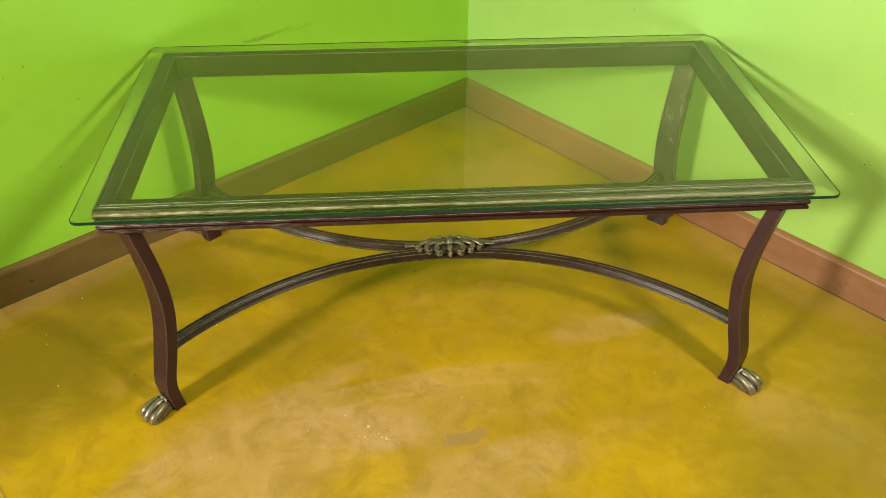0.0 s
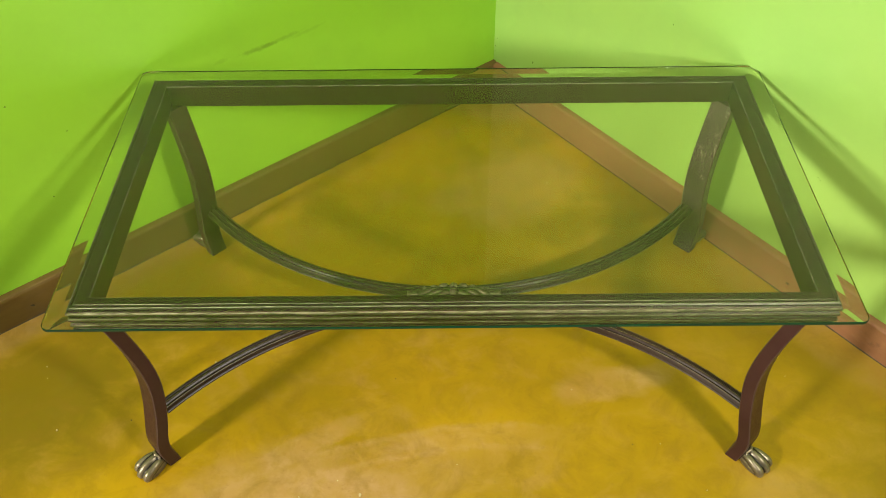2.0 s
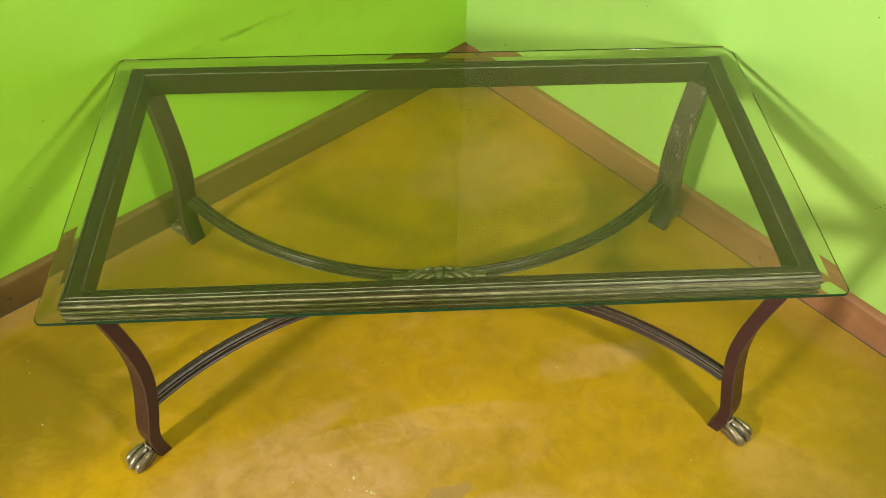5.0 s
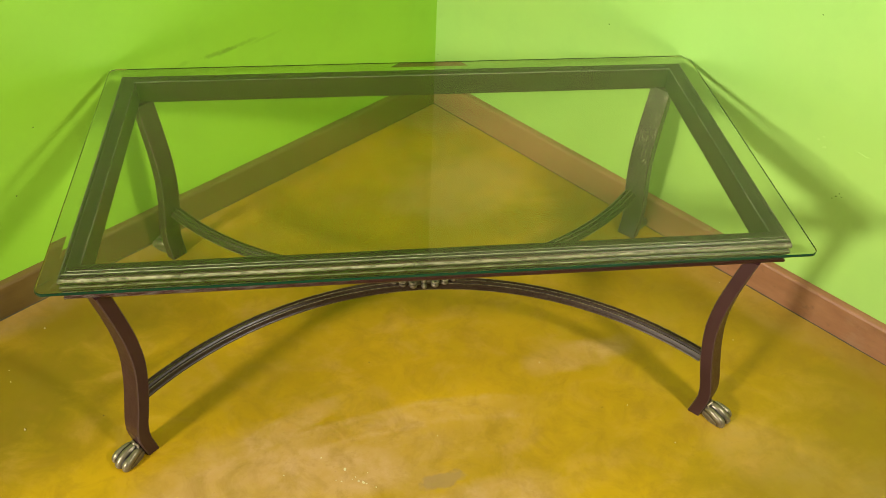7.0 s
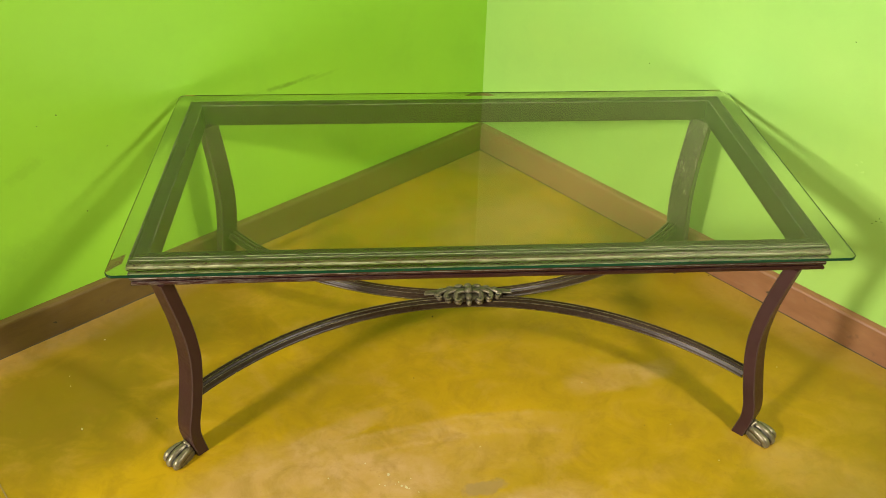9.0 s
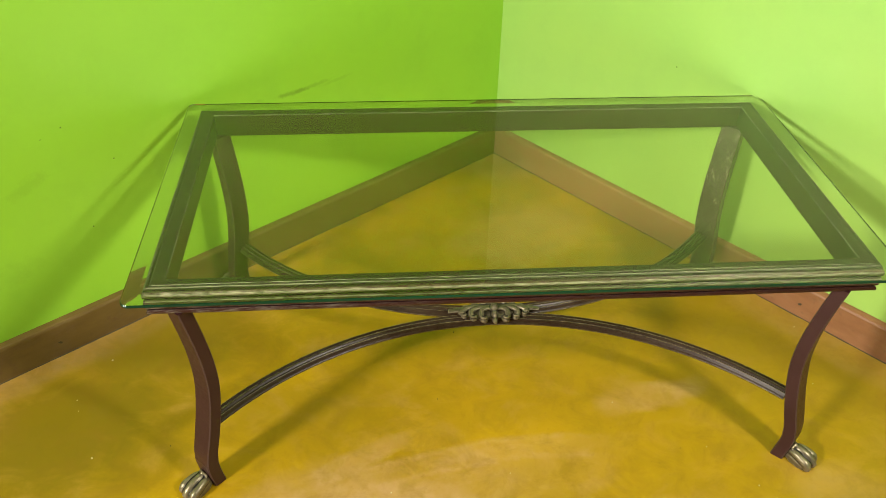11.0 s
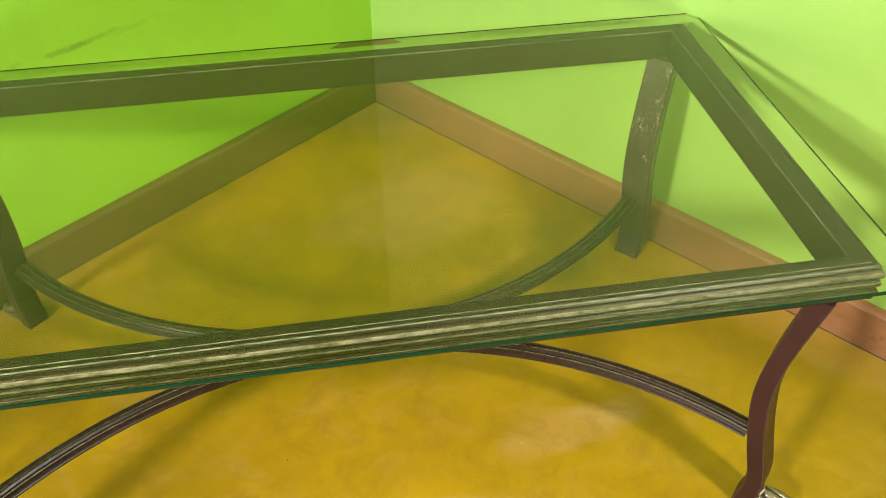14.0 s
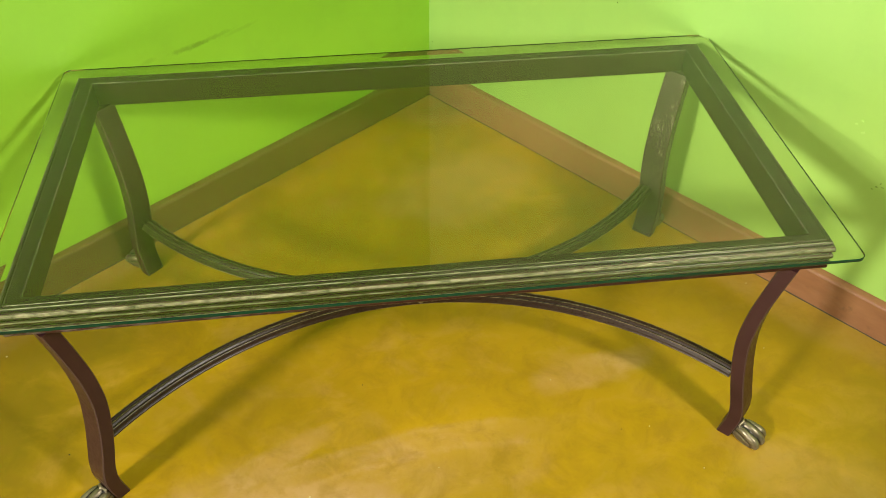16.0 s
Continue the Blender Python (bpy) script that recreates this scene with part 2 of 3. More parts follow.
def cast_metal(name, k):
    """Cast iron, silvery gold rubbed over its high places, dark in the hollows."""
    n = Nodes(name)
    cloud, fine = n.noise(70, 5, 0.65), n.noise(320, 3, 0.6)
    geo = n.add("ShaderNodeNewGeometry")
    edge = n.ramp(n.math("ADD", geo.outputs["Pointiness"], n.math("MULTIPLY", n.math("SUBTRACT", cloud, 0.5), 0.09)), 0.470, 0.535)
    colour = n.mix(edge, (0.022 * k, 0.018 * k, 0.013 * k), (0.45 * k, 0.365 * k, 0.22 * k))
    colour = n.mix(n.ramp(cloud, 0.5, 0.72, 0, 0.55), colour, (0.10 * k, 0.085 * k, 0.06 * k))
    return n.set(colour, n.ramp(cloud, 0.3, 0.7, 0.28, 0.46), metal=0.55, bump=fine, strength=0.25, distance=0.0006)


def plain(name, colour, rough, **others):
    n = Nodes(name)
    grain = n.noise(38, 4)
    return n.set(n.mix(n.ramp(grain, 0.3, 0.7), colour, tuple(c * 0.88 for c in colour)), rough, **others)


# distance along the wall from its far end, height, half sizes, slant, strength
SMEARS = [(5.40, 0.3535, 0.030, 0.0045, -2, 0.34), (5.445, 0.3545, 0.045, 0.004, 2, 0.28), (5.505, 0.350, 0.035, 0.0035, 3, 0.14), (5.32, 0.359, 0.012, 0.004, 0, 0.2), (4.87, 0.35, 0.03, 0.012, 20, 0.14), (5.10, 0.30, 0.012, 0.03, 10, 0.12), (4.79, 0.20, 0.06, 0.02, 0, 0.1)]
# the walls' differing light is partly tuned into these two greens
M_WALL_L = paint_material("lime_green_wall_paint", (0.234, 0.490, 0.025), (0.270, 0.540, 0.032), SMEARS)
M_WALL_R = paint_material("paled_lime_green_wall", (0.256, 0.464, 0.092), (0.320, 0.498, 0.096))
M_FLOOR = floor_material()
# one wood at two tones, the west board's about half the north's
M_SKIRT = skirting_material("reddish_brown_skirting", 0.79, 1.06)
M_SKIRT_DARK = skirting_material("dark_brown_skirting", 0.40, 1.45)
M_DARK = dark_paint("wine_brown_iron_paint")
M_LEG_EDGE = plain("lighter_brown_edge", (0.056, 0.029, 0.027), 0.4)
# the legs' paint at under half its tone, for rail tops and grooves
M_RAIL = dark_paint("black_brown_rail_paint", 0.0, 0.42)
M_WORN = dark_paint("worn_wine_brown_iron_paint", 0.9)
# front gold is heavier to the left, where lamp reflections are painted in
M_CREST_FRONT = patina_paint("gold_and_glint_crest_front", 0.72, low=0.38, high=0.57, fade=(-0.48, 0.5, 0.4))
M_CREST_SIDE = patina_paint("gold_and_glint_crest_side", 0.28, low=0.44, high=0.66)
M_BEAD_FRONT = patina_paint("gold_and_glint_bead_front", 0.36, (0.040, 0.0125, 0.0095), low=0.46, high=0.66, fade=(-0.50, -0.1, 0.08))
M_BEAD_SIDE = patina_paint("thinly_brushed_bead_side", 0.06, (0.020, 0.010, 0.008), low=0.45, high=0.70)
M_BAR = patina_paint("thinly_brushed_stretcher", 0.05, (0.023, 0.0112, 0.0055), low=0.42, high=0.70, gold=(0.5, 0.38, 0.2), gloss=0.2)
M_CREST_S = patina_paint("gold_brushed_stretcher_crest", 0.55, (0.023, 0.0112, 0.0055), low=0.38, high=0.58, gold=(0.66, 0.53, 0.28), gloss=0.2)
M_CAST = cast_metal("antique_gold_cast_metal", 0.62)
M_CAST_DARK = cast_metal("dulled_cast_metal", 0.50)
M_PLATE = plain("white_switch_plastic", (0.56, 0.68, 0.68), 0.35)
M_MODULE = plain("ivory_switch_plastic", (0.55, 0.66, 0.63), 0.32)
M_HOLE = plain("dark_socket_hole", (0.015, 0.013, 0.012), 0.6)
# unseen ceiling and far walls, kept dull to hold down bounced light
M_CEIL = plain("dull_unseen_ceiling", (0.30, 0.30, 0.26), 0.8)
M_FAR = plain("dull_green_unseen_wall", (0.13, 0.16, 0.06), 0.8)
M_MARK = plain("dark_wall_mark", (0.125, 0.215, 0.020), 0.8)
M_SCRAPE = plain("pale_wall_scrape", (0.36, 0.55, 0.13), 0.8)
M_JOINT = plain("dirty_floor_joint", (0.26, 0.172, 0.06), 0.8)
M_CHIP = plain("pale_plaster_crumb", (0.56, 0.46, 0.24), 0.8)
M_CRUMB = plain("dark_crumb", (0.05, 0.04, 0.02), 0.8)


def glass_material():
    """Faintly green glass: pane, bevel and arris are open pieces of one body of it."""
    n = Nodes("faintly_green_glass")
    # tint darkened to make up for the shade the pane does not cast
    return n.set((0.760, 0.765, 0.630), 0.0, **{"Transmission Weight": 1.0, "IOR": 1.48, "Specular IOR Level": 0.19})


def glass_edge_material():
    """The polished cut edge, deep green because it is seen through a length of glass."""
    n = Nodes("green_polished_glass_edge")
    return n.set(n.mix(n.ramp(n.noise(9, 3), 0.3, 0.7), (0.001, 0.024, 0.012), (0.002, 0.042, 0.021)), 0.07, **{"IOR": 1.5, "Specular IOR Level": 0.35})


M_GLASS, M_EDGE = glass_material(), glass_edge_material()


# ---- building helpers ----
def mesh_of(bm, name, materials, smooth=False):
    me = bpy.data.meshes.new(name)
    bmesh.ops.recalc_face_normals(bm, faces=bm.faces)
    bm.to_mesh(me)
    bm.free()
    for m in materials if isinstance(materials, (list, tuple)) else [materials]:
        me.materials.append(m)
    if smooth:
        for p in me.polygons:
            p.use_smooth = True
    return me


def part(name, bm, material, parent, label="", smooth=False, at=None):
    """One mesh object under a thing or under a part."""
    ob = new(name, mesh_of(bm, name, material, smooth))
    ob.parent = parent
    if at is not None:
        ob.matrix_basis = at
    return tagged(ob, label)


def thing(name, bm, material, label, category, smooth=False, at=None, group="", kind=""):
    ob = new(name, mesh_of(bm, name, material, smooth))
    if at is not None:
        ob.matrix_basis = at
    return tagged(ob, label, category, group, kind)


def holder(name, label, category, at, group=""):
    ob = new(name)
    ob.empty_display_size = 0.05
    ob.matrix_basis = at
    return tagged(ob, label, category, group)


def box(bm, x0, y0, z0, x1, y1, z1, bevel=0.0, slot=0):
    """A bevelled box between two corners."""
    made = bmesh.ops.create_cube(bm, size=1)["verts"]
    bmesh.ops.scale(bm, vec=(x1 - x0, y1 - y0, z1 - z0), verts=made)
    bmesh.ops.translate(bm, vec=((x0 + x1) / 2, (y0 + y1) / 2, (z0 + z1) / 2), verts=made)
    faces = list({f for v in made for f in v.link_faces})
    if bevel:
        edges = list({e for v in made for e in v.link_edges})
        got = bmesh.ops.bevel(bm, geom=edges, offset=bevel, segments=2, affect="EDGES", profile=0.6)
        faces = list({f for f in got["faces"]} | {f for f in faces if f.is_valid})
    for f in faces:
        f.material_index = slot
    return faces


def skin(bm, rings, closed=False, caps=True, slots=None):
    """Faces between rings of points of equal length."""
    rows = [[bm.verts.new(p) for p in ring] for ring in rings]
    n = len(rows[0])
    pairs = list(zip(rows, rows[1:])) + ([(rows[-1], rows[0])] if closed else [])
    for a, b in pairs:
        for i in range(n):
            j = (i + 1) % n
            f = bm.faces.new((a[i], a[j], b[j], b[i]))
            if slots:
                f.material_index = slots[i]
    if caps and not closed:
        bm.faces.new(rows[0][::-1])
        bm.faces.new(rows[-1])
    return rows


def smooth_curve(points, steps):
    """Points on a smooth line through the given ones."""
    pts = [Vector(p) for p in points]
    pts = [2 * pts[0] - pts[1]] + pts + [2 * pts[-1] - pts[-2]]
    out = []
    for i in range(1, len(pts) - 2):
        a, b, c, d = pts[i - 1:i + 3]
        for k in range(steps):
            t = k / steps
            out.append(0.5 * (2 * b + (c - a) * t + (2 * a - 5 * b + 4 * c - d) * t * t + (3 * b - a - 3 * c + d) * t ** 3))
    return out + [pts[-2]]


def blob(bm, centre, size, turn=None, rings=8, segs=12):
    """A rounded lump."""
    made = bmesh.ops.create_uvsphere(bm, u_segments=segs, v_segments=rings, radius=1)["verts"]
    m = Matrix.Translation(centre) @ (turn or Matrix()) @ Matrix.Diagonal((*size, 1))
    bmesh.ops.transform(bm, matrix=m, verts=made)
    return made


def limb(bm, points, radii, segs=8, flat=1.0):
    """A tapering round limb along a line of points; flat squeezes it upright."""
    pts = [Vector(p) for p in points]
    rings = []
    for i, p in enumerate(pts):
        t = (pts[min(i + 1, len(pts) - 1)] - pts[max(i - 1, 0)]).normalized()
        side = t.cross(Vector((0, 0, 1)))
        side = side.normalized() if side.length > 1e-4 else Vector((1, 0, 0))
        up = side.cross(t)
        rings.append([p + radii[i] * (math.cos(a) * side + flat * math.sin(a) * up) for a in [2 * math.pi * k / segs for k in range(segs)]])
    skin(bm, rings)


def fuse(ob, size):
    """Casts overlapping lumps into one skin."""
    m = ob.modifiers.new("cast", "REMESH")
    m.mode, m.voxel_size, m.use_smooth_shade = "VOXEL", size, True
    return ob


# ---- the room ----
CORNER = Vector((0.1206, 1.0413, 0))
LEFT, RIGHT = radians(37.8), radians(-52.2)
ALONG_L = Vector((-math.cos(LEFT), -math.sin(LEFT), 0))
ALONG_R = Vector((math.cos(RIGHT), math.sin(RIGHT), 0))
LEN_L, LEN_R, TALL, THICK = 6.0, 4.6, 2.6, 0.14


def axes(origin, along, inward):
    """A pose with x along a wall, y out of it into the room, z up."""
    m = Matrix.Identity(4)
    m.col[0][:3], m.col[1][:3], m.col[2][:3], m.col[3][:3] = along, inward, (0, 0, 1), origin
    return m


IN_L = Vector((math.sin(LEFT), -math.cos(LEFT), 0))
IN_R = Vector((math.sin(RIGHT), -math.cos(RIGHT), 0))
WALL_L, WALL_R = axes(CORNER, ALONG_L, IN_L), axes(CORNER, ALONG_R, IN_R)
FAR_L, FAR_R = CORNER + ALONG_L * LEN_L, CORNER + ALONG_R * LEN_R
OPEN = FAR_L + ALONG_R * LEN_R


def wall(name, a, b, label, extra=THICK, paint=None):
    """An upright wall whose room face runs from a to b, with the room on the right hand of that way."""
    along = (b - a).normalized()
    inward = Vector((along.y, -along.x, 0))
    bm = bmesh.new()
    box(bm, -extra, -THICK, 0, (b - a).length + extra, 0, TALL)
    return thing(name, bm, paint or M_WALL_L, label, "wall", at=axes(a, along, inward), kind="structure")


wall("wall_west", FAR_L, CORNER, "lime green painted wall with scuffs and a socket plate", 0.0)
wall("wall_north", CORNER, FAR_R, "lime green painted wall, paled partly for its light, with small scrapes", THICK, M_WALL_R)
# added walls out of view that close the room
wall("wall_east", FAR_R, OPEN, "unseen dull wall added to close the room", 0.0, M_FAR)
wall("wall_south", OPEN, FAR_L, "unseen dull wall added to close the room", THICK, M_FAR)


def slab(name, z0, z1, material, label, category):
    bm = bmesh.new()
    ends = [CORNER - 0.3 * (ALONG_L + ALONG_R), FAR_L + 0.3 * (ALONG_L - ALONG_R), OPEN + 0.3 * (ALONG_L + ALONG_R), FAR_R + 0.3 * (ALONG_R - ALONG_L)]
    skin(bm, [[(p.x, p.y, z) for p in ends] for z in (z0, z1)])
    return thing(name, bm, material, label, category, kind="structure")


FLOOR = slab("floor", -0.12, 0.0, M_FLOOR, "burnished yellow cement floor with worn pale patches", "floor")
slab("ceiling", TALL, TALL + 0.1, M_CEIL, "unseen greyish ceiling added to close the room", "ceiling")


def skirting(name, pose_of, length, start, label, material):
    """A skirting board with an eased top edge and slightly uneven run."""
    bm = bmesh.new()
    deep, tall = 0.0145, 0.0730
    profile = [(0.0005, 0), (deep, 0), (deep, tall - 0.006), (deep - 0.0015, tall - 0.002), (deep - 0.005, tall), (0.0005, tall + 0.001)]
    rings = []
    count = 60
    for i in range(count + 1):
        s = start + (length - start) * (i / count) ** 1.6
        wave = 0.0006 * noise.noise((s * 6, 3.1, 0.2))
        rings.append([(s, y + (wave if 0.001 < y else 0), z + (wave if z > 0.01 else 0)) for y, z in profile])
    skin(bm, rings)
    board = thing(name, bm, material, label, "baseboard", at=pose_of, kind="structure")
    bm = bmesh.new()
    rings = []
    for i in range(count * 3 + 1):
        s = start + (min(length, 2.4) - start) * i / (count * 3)
        w = 0.0010 + 0.0018 * abs(noise.noise((s * 23, 5.5, 1.1))) + 0.0010 * abs(noise.noise((s * 90, 2.5, 3.1)))
        rings.append([(s, deep - 0.002, 0.0), (s, deep + w, 0.0), (s, deep + w * 0.8, 0.0006), (s, deep - 0.002, 0.0016)])
    skin(bm, rings)
    part("dirt_seam", bm, M_CRUMB, board, "dark dirt gathered along the floor")
    return board


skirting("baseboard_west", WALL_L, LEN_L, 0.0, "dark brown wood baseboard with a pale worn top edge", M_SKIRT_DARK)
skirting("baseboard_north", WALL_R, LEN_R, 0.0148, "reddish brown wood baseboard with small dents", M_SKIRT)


# ---- the coffee table ----
TABLE = Matrix.Translation((0.001, 0.2480, 0)) @ pose(0, 0, 0, 0, 0, -0.55)
table = holder("coffee_table", "wine-brown iron coffee table with gold-brushed ridged rails and paw feet", "coffee table", TABLE)
HX, HY = 0.5105, 0.2570
TOP, LOW = 0.3995, 0.3585


def rail_profile(width):
    """Offsets inward from the outer edge and heights, with the material slot of each side."""
    pts, slots = [], []
    beads, steps = 4, 18
    tall = (TOP - 0.004 - LOW) / beads
    for k in range(beads):
        z_top = TOP - 0.004 - k * tall
        lean = 0.0004 * k
        for i in range(steps):
            a = math.pi * i / steps
            pts.append((lean + 0.0055 * (1 - math.sin(a) ** 0.8) + 0.0002, z_top - tall * (0.5 - 0.5 * math.cos(a))))
            # pale crests and dark grooves put highlight and shade into the colour
            slots.append(1 if i in ((6, 7, 8, 9), (6, 7), (7,), ())[k] else 2 if 3 < i < 14 else 0)
    pts += [(0.012, LOW), (width, LOW), (width, TOP - 0.0013), (width - 0.0013, TOP), (0.0112, TOP), (0.0104, TOP - 0.0003), (0.0098, TOP - 0.0016), (0.0088, TOP - 0.0016), (0.0078, TOP - 0.0008), (0.006, TOP - 0.0004), (0.0044, TOP - 0.0007), (0.003, TOP - 0.0018)]
    # the inner top edge takes crest gold as a painted highlight
    slots += [0, 0, 1, 0, 1, 0, 0, 0, 0, 1, 0, 0]
    return pts, slots


def build_rail(length_half, offset_half, width, cross_width, crest, bead, at):
    """A mitred rail: its outer edge at y = -offset_half, its ends cut at the corners."""
    pts, slots = rail_profile(width)
    bm = bmesh.new()
    rings = []
    steps = 60
    for i in range(steps + 1):
        s = -1 + 2 * i / steps
        ring = []
        for d, z in pts:
            miter = d * cross_width / width
            x = s * (length_half - miter)
            wave = 0.0003 * noise.noise((x * 14, z * 90, offset_half * 7)) if 0 < i < steps else 0
            ring.append((x, -offset_half + d + wave, z + wave))
        rings.append(ring)
    skin(bm, rings, slots=slots)
    return part("rail", bm, [M_RAIL, crest, bead], table, "ridged iron rail with brushed gold and painted glints", at=at)


W_LONG, W_SHORT = 0.024, 0.029
build_rail(HX, HY, W_LONG, W_SHORT, M_CREST_FRONT, M_BEAD_FRONT, Matrix())
build_rail(HX, HY, W_LONG, W_SHORT, M_CREST_SIDE, M_BEAD_SIDE, pose(0, 0, 0, 0, 0, 180))
build_rail(HY, HX, W_SHORT, W_LONG, M_CREST_SIDE, M_BEAD_SIDE, pose(0, 0, 0, 0, 0, 90))
build_rail(HY, HX, W_SHORT, W_LONG, M_CREST_SIDE, M_BEAD_SIDE, pose(0, 0, 0, 0, 0, -90))

LEG_LINE = [(0.003, 0.3605), (-0.009, 0.30), (-0.0165, 0.25), (-0.0185, 0.20), (-0.0125, 0.15), (-0.003, 0.105), (0.005, 0.072), (0.0075, 0.05)]


def leg_mesh(broad=1.0):
    """A bowed square leg that stands on a blunt end; x points out from the table's middle."""
    bm = bmesh.new()
    line = [(p.x, p.z) for p in smooth_curve([(u, 0, z) for u, z in LEG_LINE], 6)]
    line += [(0.0065, 0.036), (0.0035, 0.018), (0.0, 0.0)]
    rings = []
    for u, z in line:
        a, b, c = 0.0106, broad * (0.0188 - 0.006 * max(0, z - 0.1)), 0.0016
        b *= 0.9 + 0.1 * min(1, max(0, (z - 0.03) / 0.08))
        rings.append([(u + x, y, z) for x, y in ((-a, -b + c), (-a + c, -b), (a - c, -b), (a, -b + c), (a, b - c), (a - c, b), (-a + c, b), (-a, b - c))])
    skin(bm, rings, slots=[1, 0, 1, 0, 1, 0, 1, 0])
    return bm


def paw_mesh():
    """A cast lion's paw on the ground: broad toes towards x, pressed together with narrow creases between them."""
    bm = bmesh.new()
    rings = []
    for x, w, top, low in ((-0.001, 0.0105, 0.0225, 0.004), (0.006, 0.0130, 0.0250, 0.001), (0.016, 0.0155, 0.0228, 0.0), (0.026, 0.0165, 0.0170, 0.0), (0.0325, 0.0150, 0.0100, 0.0), (0.0355, 0.0130, 0.0050, 0.001)):
        rings.append([(x, -w, low), (x, -w * 1.04, top * 0.45), (x, -w * 0.72, top * 0.92), (x, 0, top), (x, w * 0.72, top * 0.92), (x, w * 1.04, top * 0.45), (x, w, low)])
    skin(bm, rings)
    for k, y in enumerate((-0.0116, 0.0004, 0.0118)):
        reach, fat, high = (0.0028, 0.0066, 0.0008) if k == 1 else (0.0, 0.0062, -0.0024)
        line = [(0.002, y * 0.50, 0.0198 + high), (0.012, y * 0.80, 0.0208 + high), (0.022 + reach * 0.5, y * 0.97, 0.0178 + high), (0.0305 + reach, y * 1.04, 0.0118), (0.0338 + reach, y * 1.05, 0.0058)]
        limb(bm, smooth_curve(line, 4), [fat * (0.80 + 0.22 * min(1, i / 11)) for i in range(17)], segs=14, flat=1.05)
        blob(bm, (0.0335 + reach, y * 1.05, 0.0062), (0.0062, 0.0063, 0.0062), rings=8, segs=12)
    # the tuft behind the toes and the small pad under the heel
    limb(bm, [(0.003, -0.0085, 0.0240), (0.0055, 0.0, 0.0272), (0.003, 0.0085, 0.0240)], [0.0022, 0.0030, 0.0022], segs=8)
    box(bm, -0.008, -0.0085, 0.0, 0.012, 0.0085, 0.007, 0.002)
    return bm


for sx, sy in ((-1, -1), (1, -1), (1, 1), (-1, 1)):
    out = math.degrees(math.atan2(sy, sx))
    worn = sx > 0 and sy > 0
    m = Matrix.Translation((sx * (0.476 if sy > 0 else 0.4700), sy * 0.2345 - 0.0045, 0)) @ pose(0, 0, 0, 0, 0, out)
    leg = part("leg", leg_mesh(1.18 if worn else 1.0), [M_WORN if worn else M_DARK, M_LEG_EDGE], table, "wine-brown leg with chipped pale specks" if worn else "bowed wine-brown iron leg", at=m)
    fuse(part("paw_foot", paw_mesh(), M_CAST, leg, "cast lion paw in antique gold", smooth=True, at=pose(0.0140, 0, 0) @ Matrix.Diagonal((1.08, 1.08, 1.08, 1))), 0.0012)


def stretcher(sign):
    """A ridged bar bent in a level arc between two legs."""
    bm = bmesh.new()
    radius, middle, reach = 0.603, 0.0125, 0.4570
    section = [(-0.011, -0.008), (0.011, -0.008)]
    slots = [0, 0]
    for x0, x1, z0, z1 in ((0.0118, 0.0118, -0.0065, -0.0005), (0.0108, 0.0045, 0.0012, 0.0028), (0.0040, -0.0040, 0.0034, 0.0034), (-0.0045, -0.0108, 0.0028, 0.0012), (-0.0118, -0.0118, -0.0005, -0.0065)):
        dx, dz = x1 - x0, z1 - z0
        size = math.hypot(dx, dz)
        for i in range(11):
            t = i / 10
            puff = 0.0027 * math.sin(math.pi * t)
            section.append((x0 + dx * t + puff * (-dz / size) * -1, z0 + dz * t + puff * (dx / size) * -1))
            slots.append(1 if i == 4 else 0)
    rings = []
    for i in range(61):
        a = math.asin(reach / radius) * (-1 + 2 * i / 60)
        x, y = radius * math.sin(a), middle + radius * (1 - math.cos(a))
        across = Vector((-math.sin(a), math.cos(a), 0))
        rings.append([Vector((x, y * sign, (0.117 if sign > 0 else 0.121) + z)) + Vector((across.x * d, across.y * d * sign, 0)) for d, z in section])
    skin(bm, rings, slots=slots)
    return part("stretcher", bm, [M_BAR, M_CREST_S], table, "ridged iron stretcher bent in an arc")


stretcher(1)
stretcher(-1)


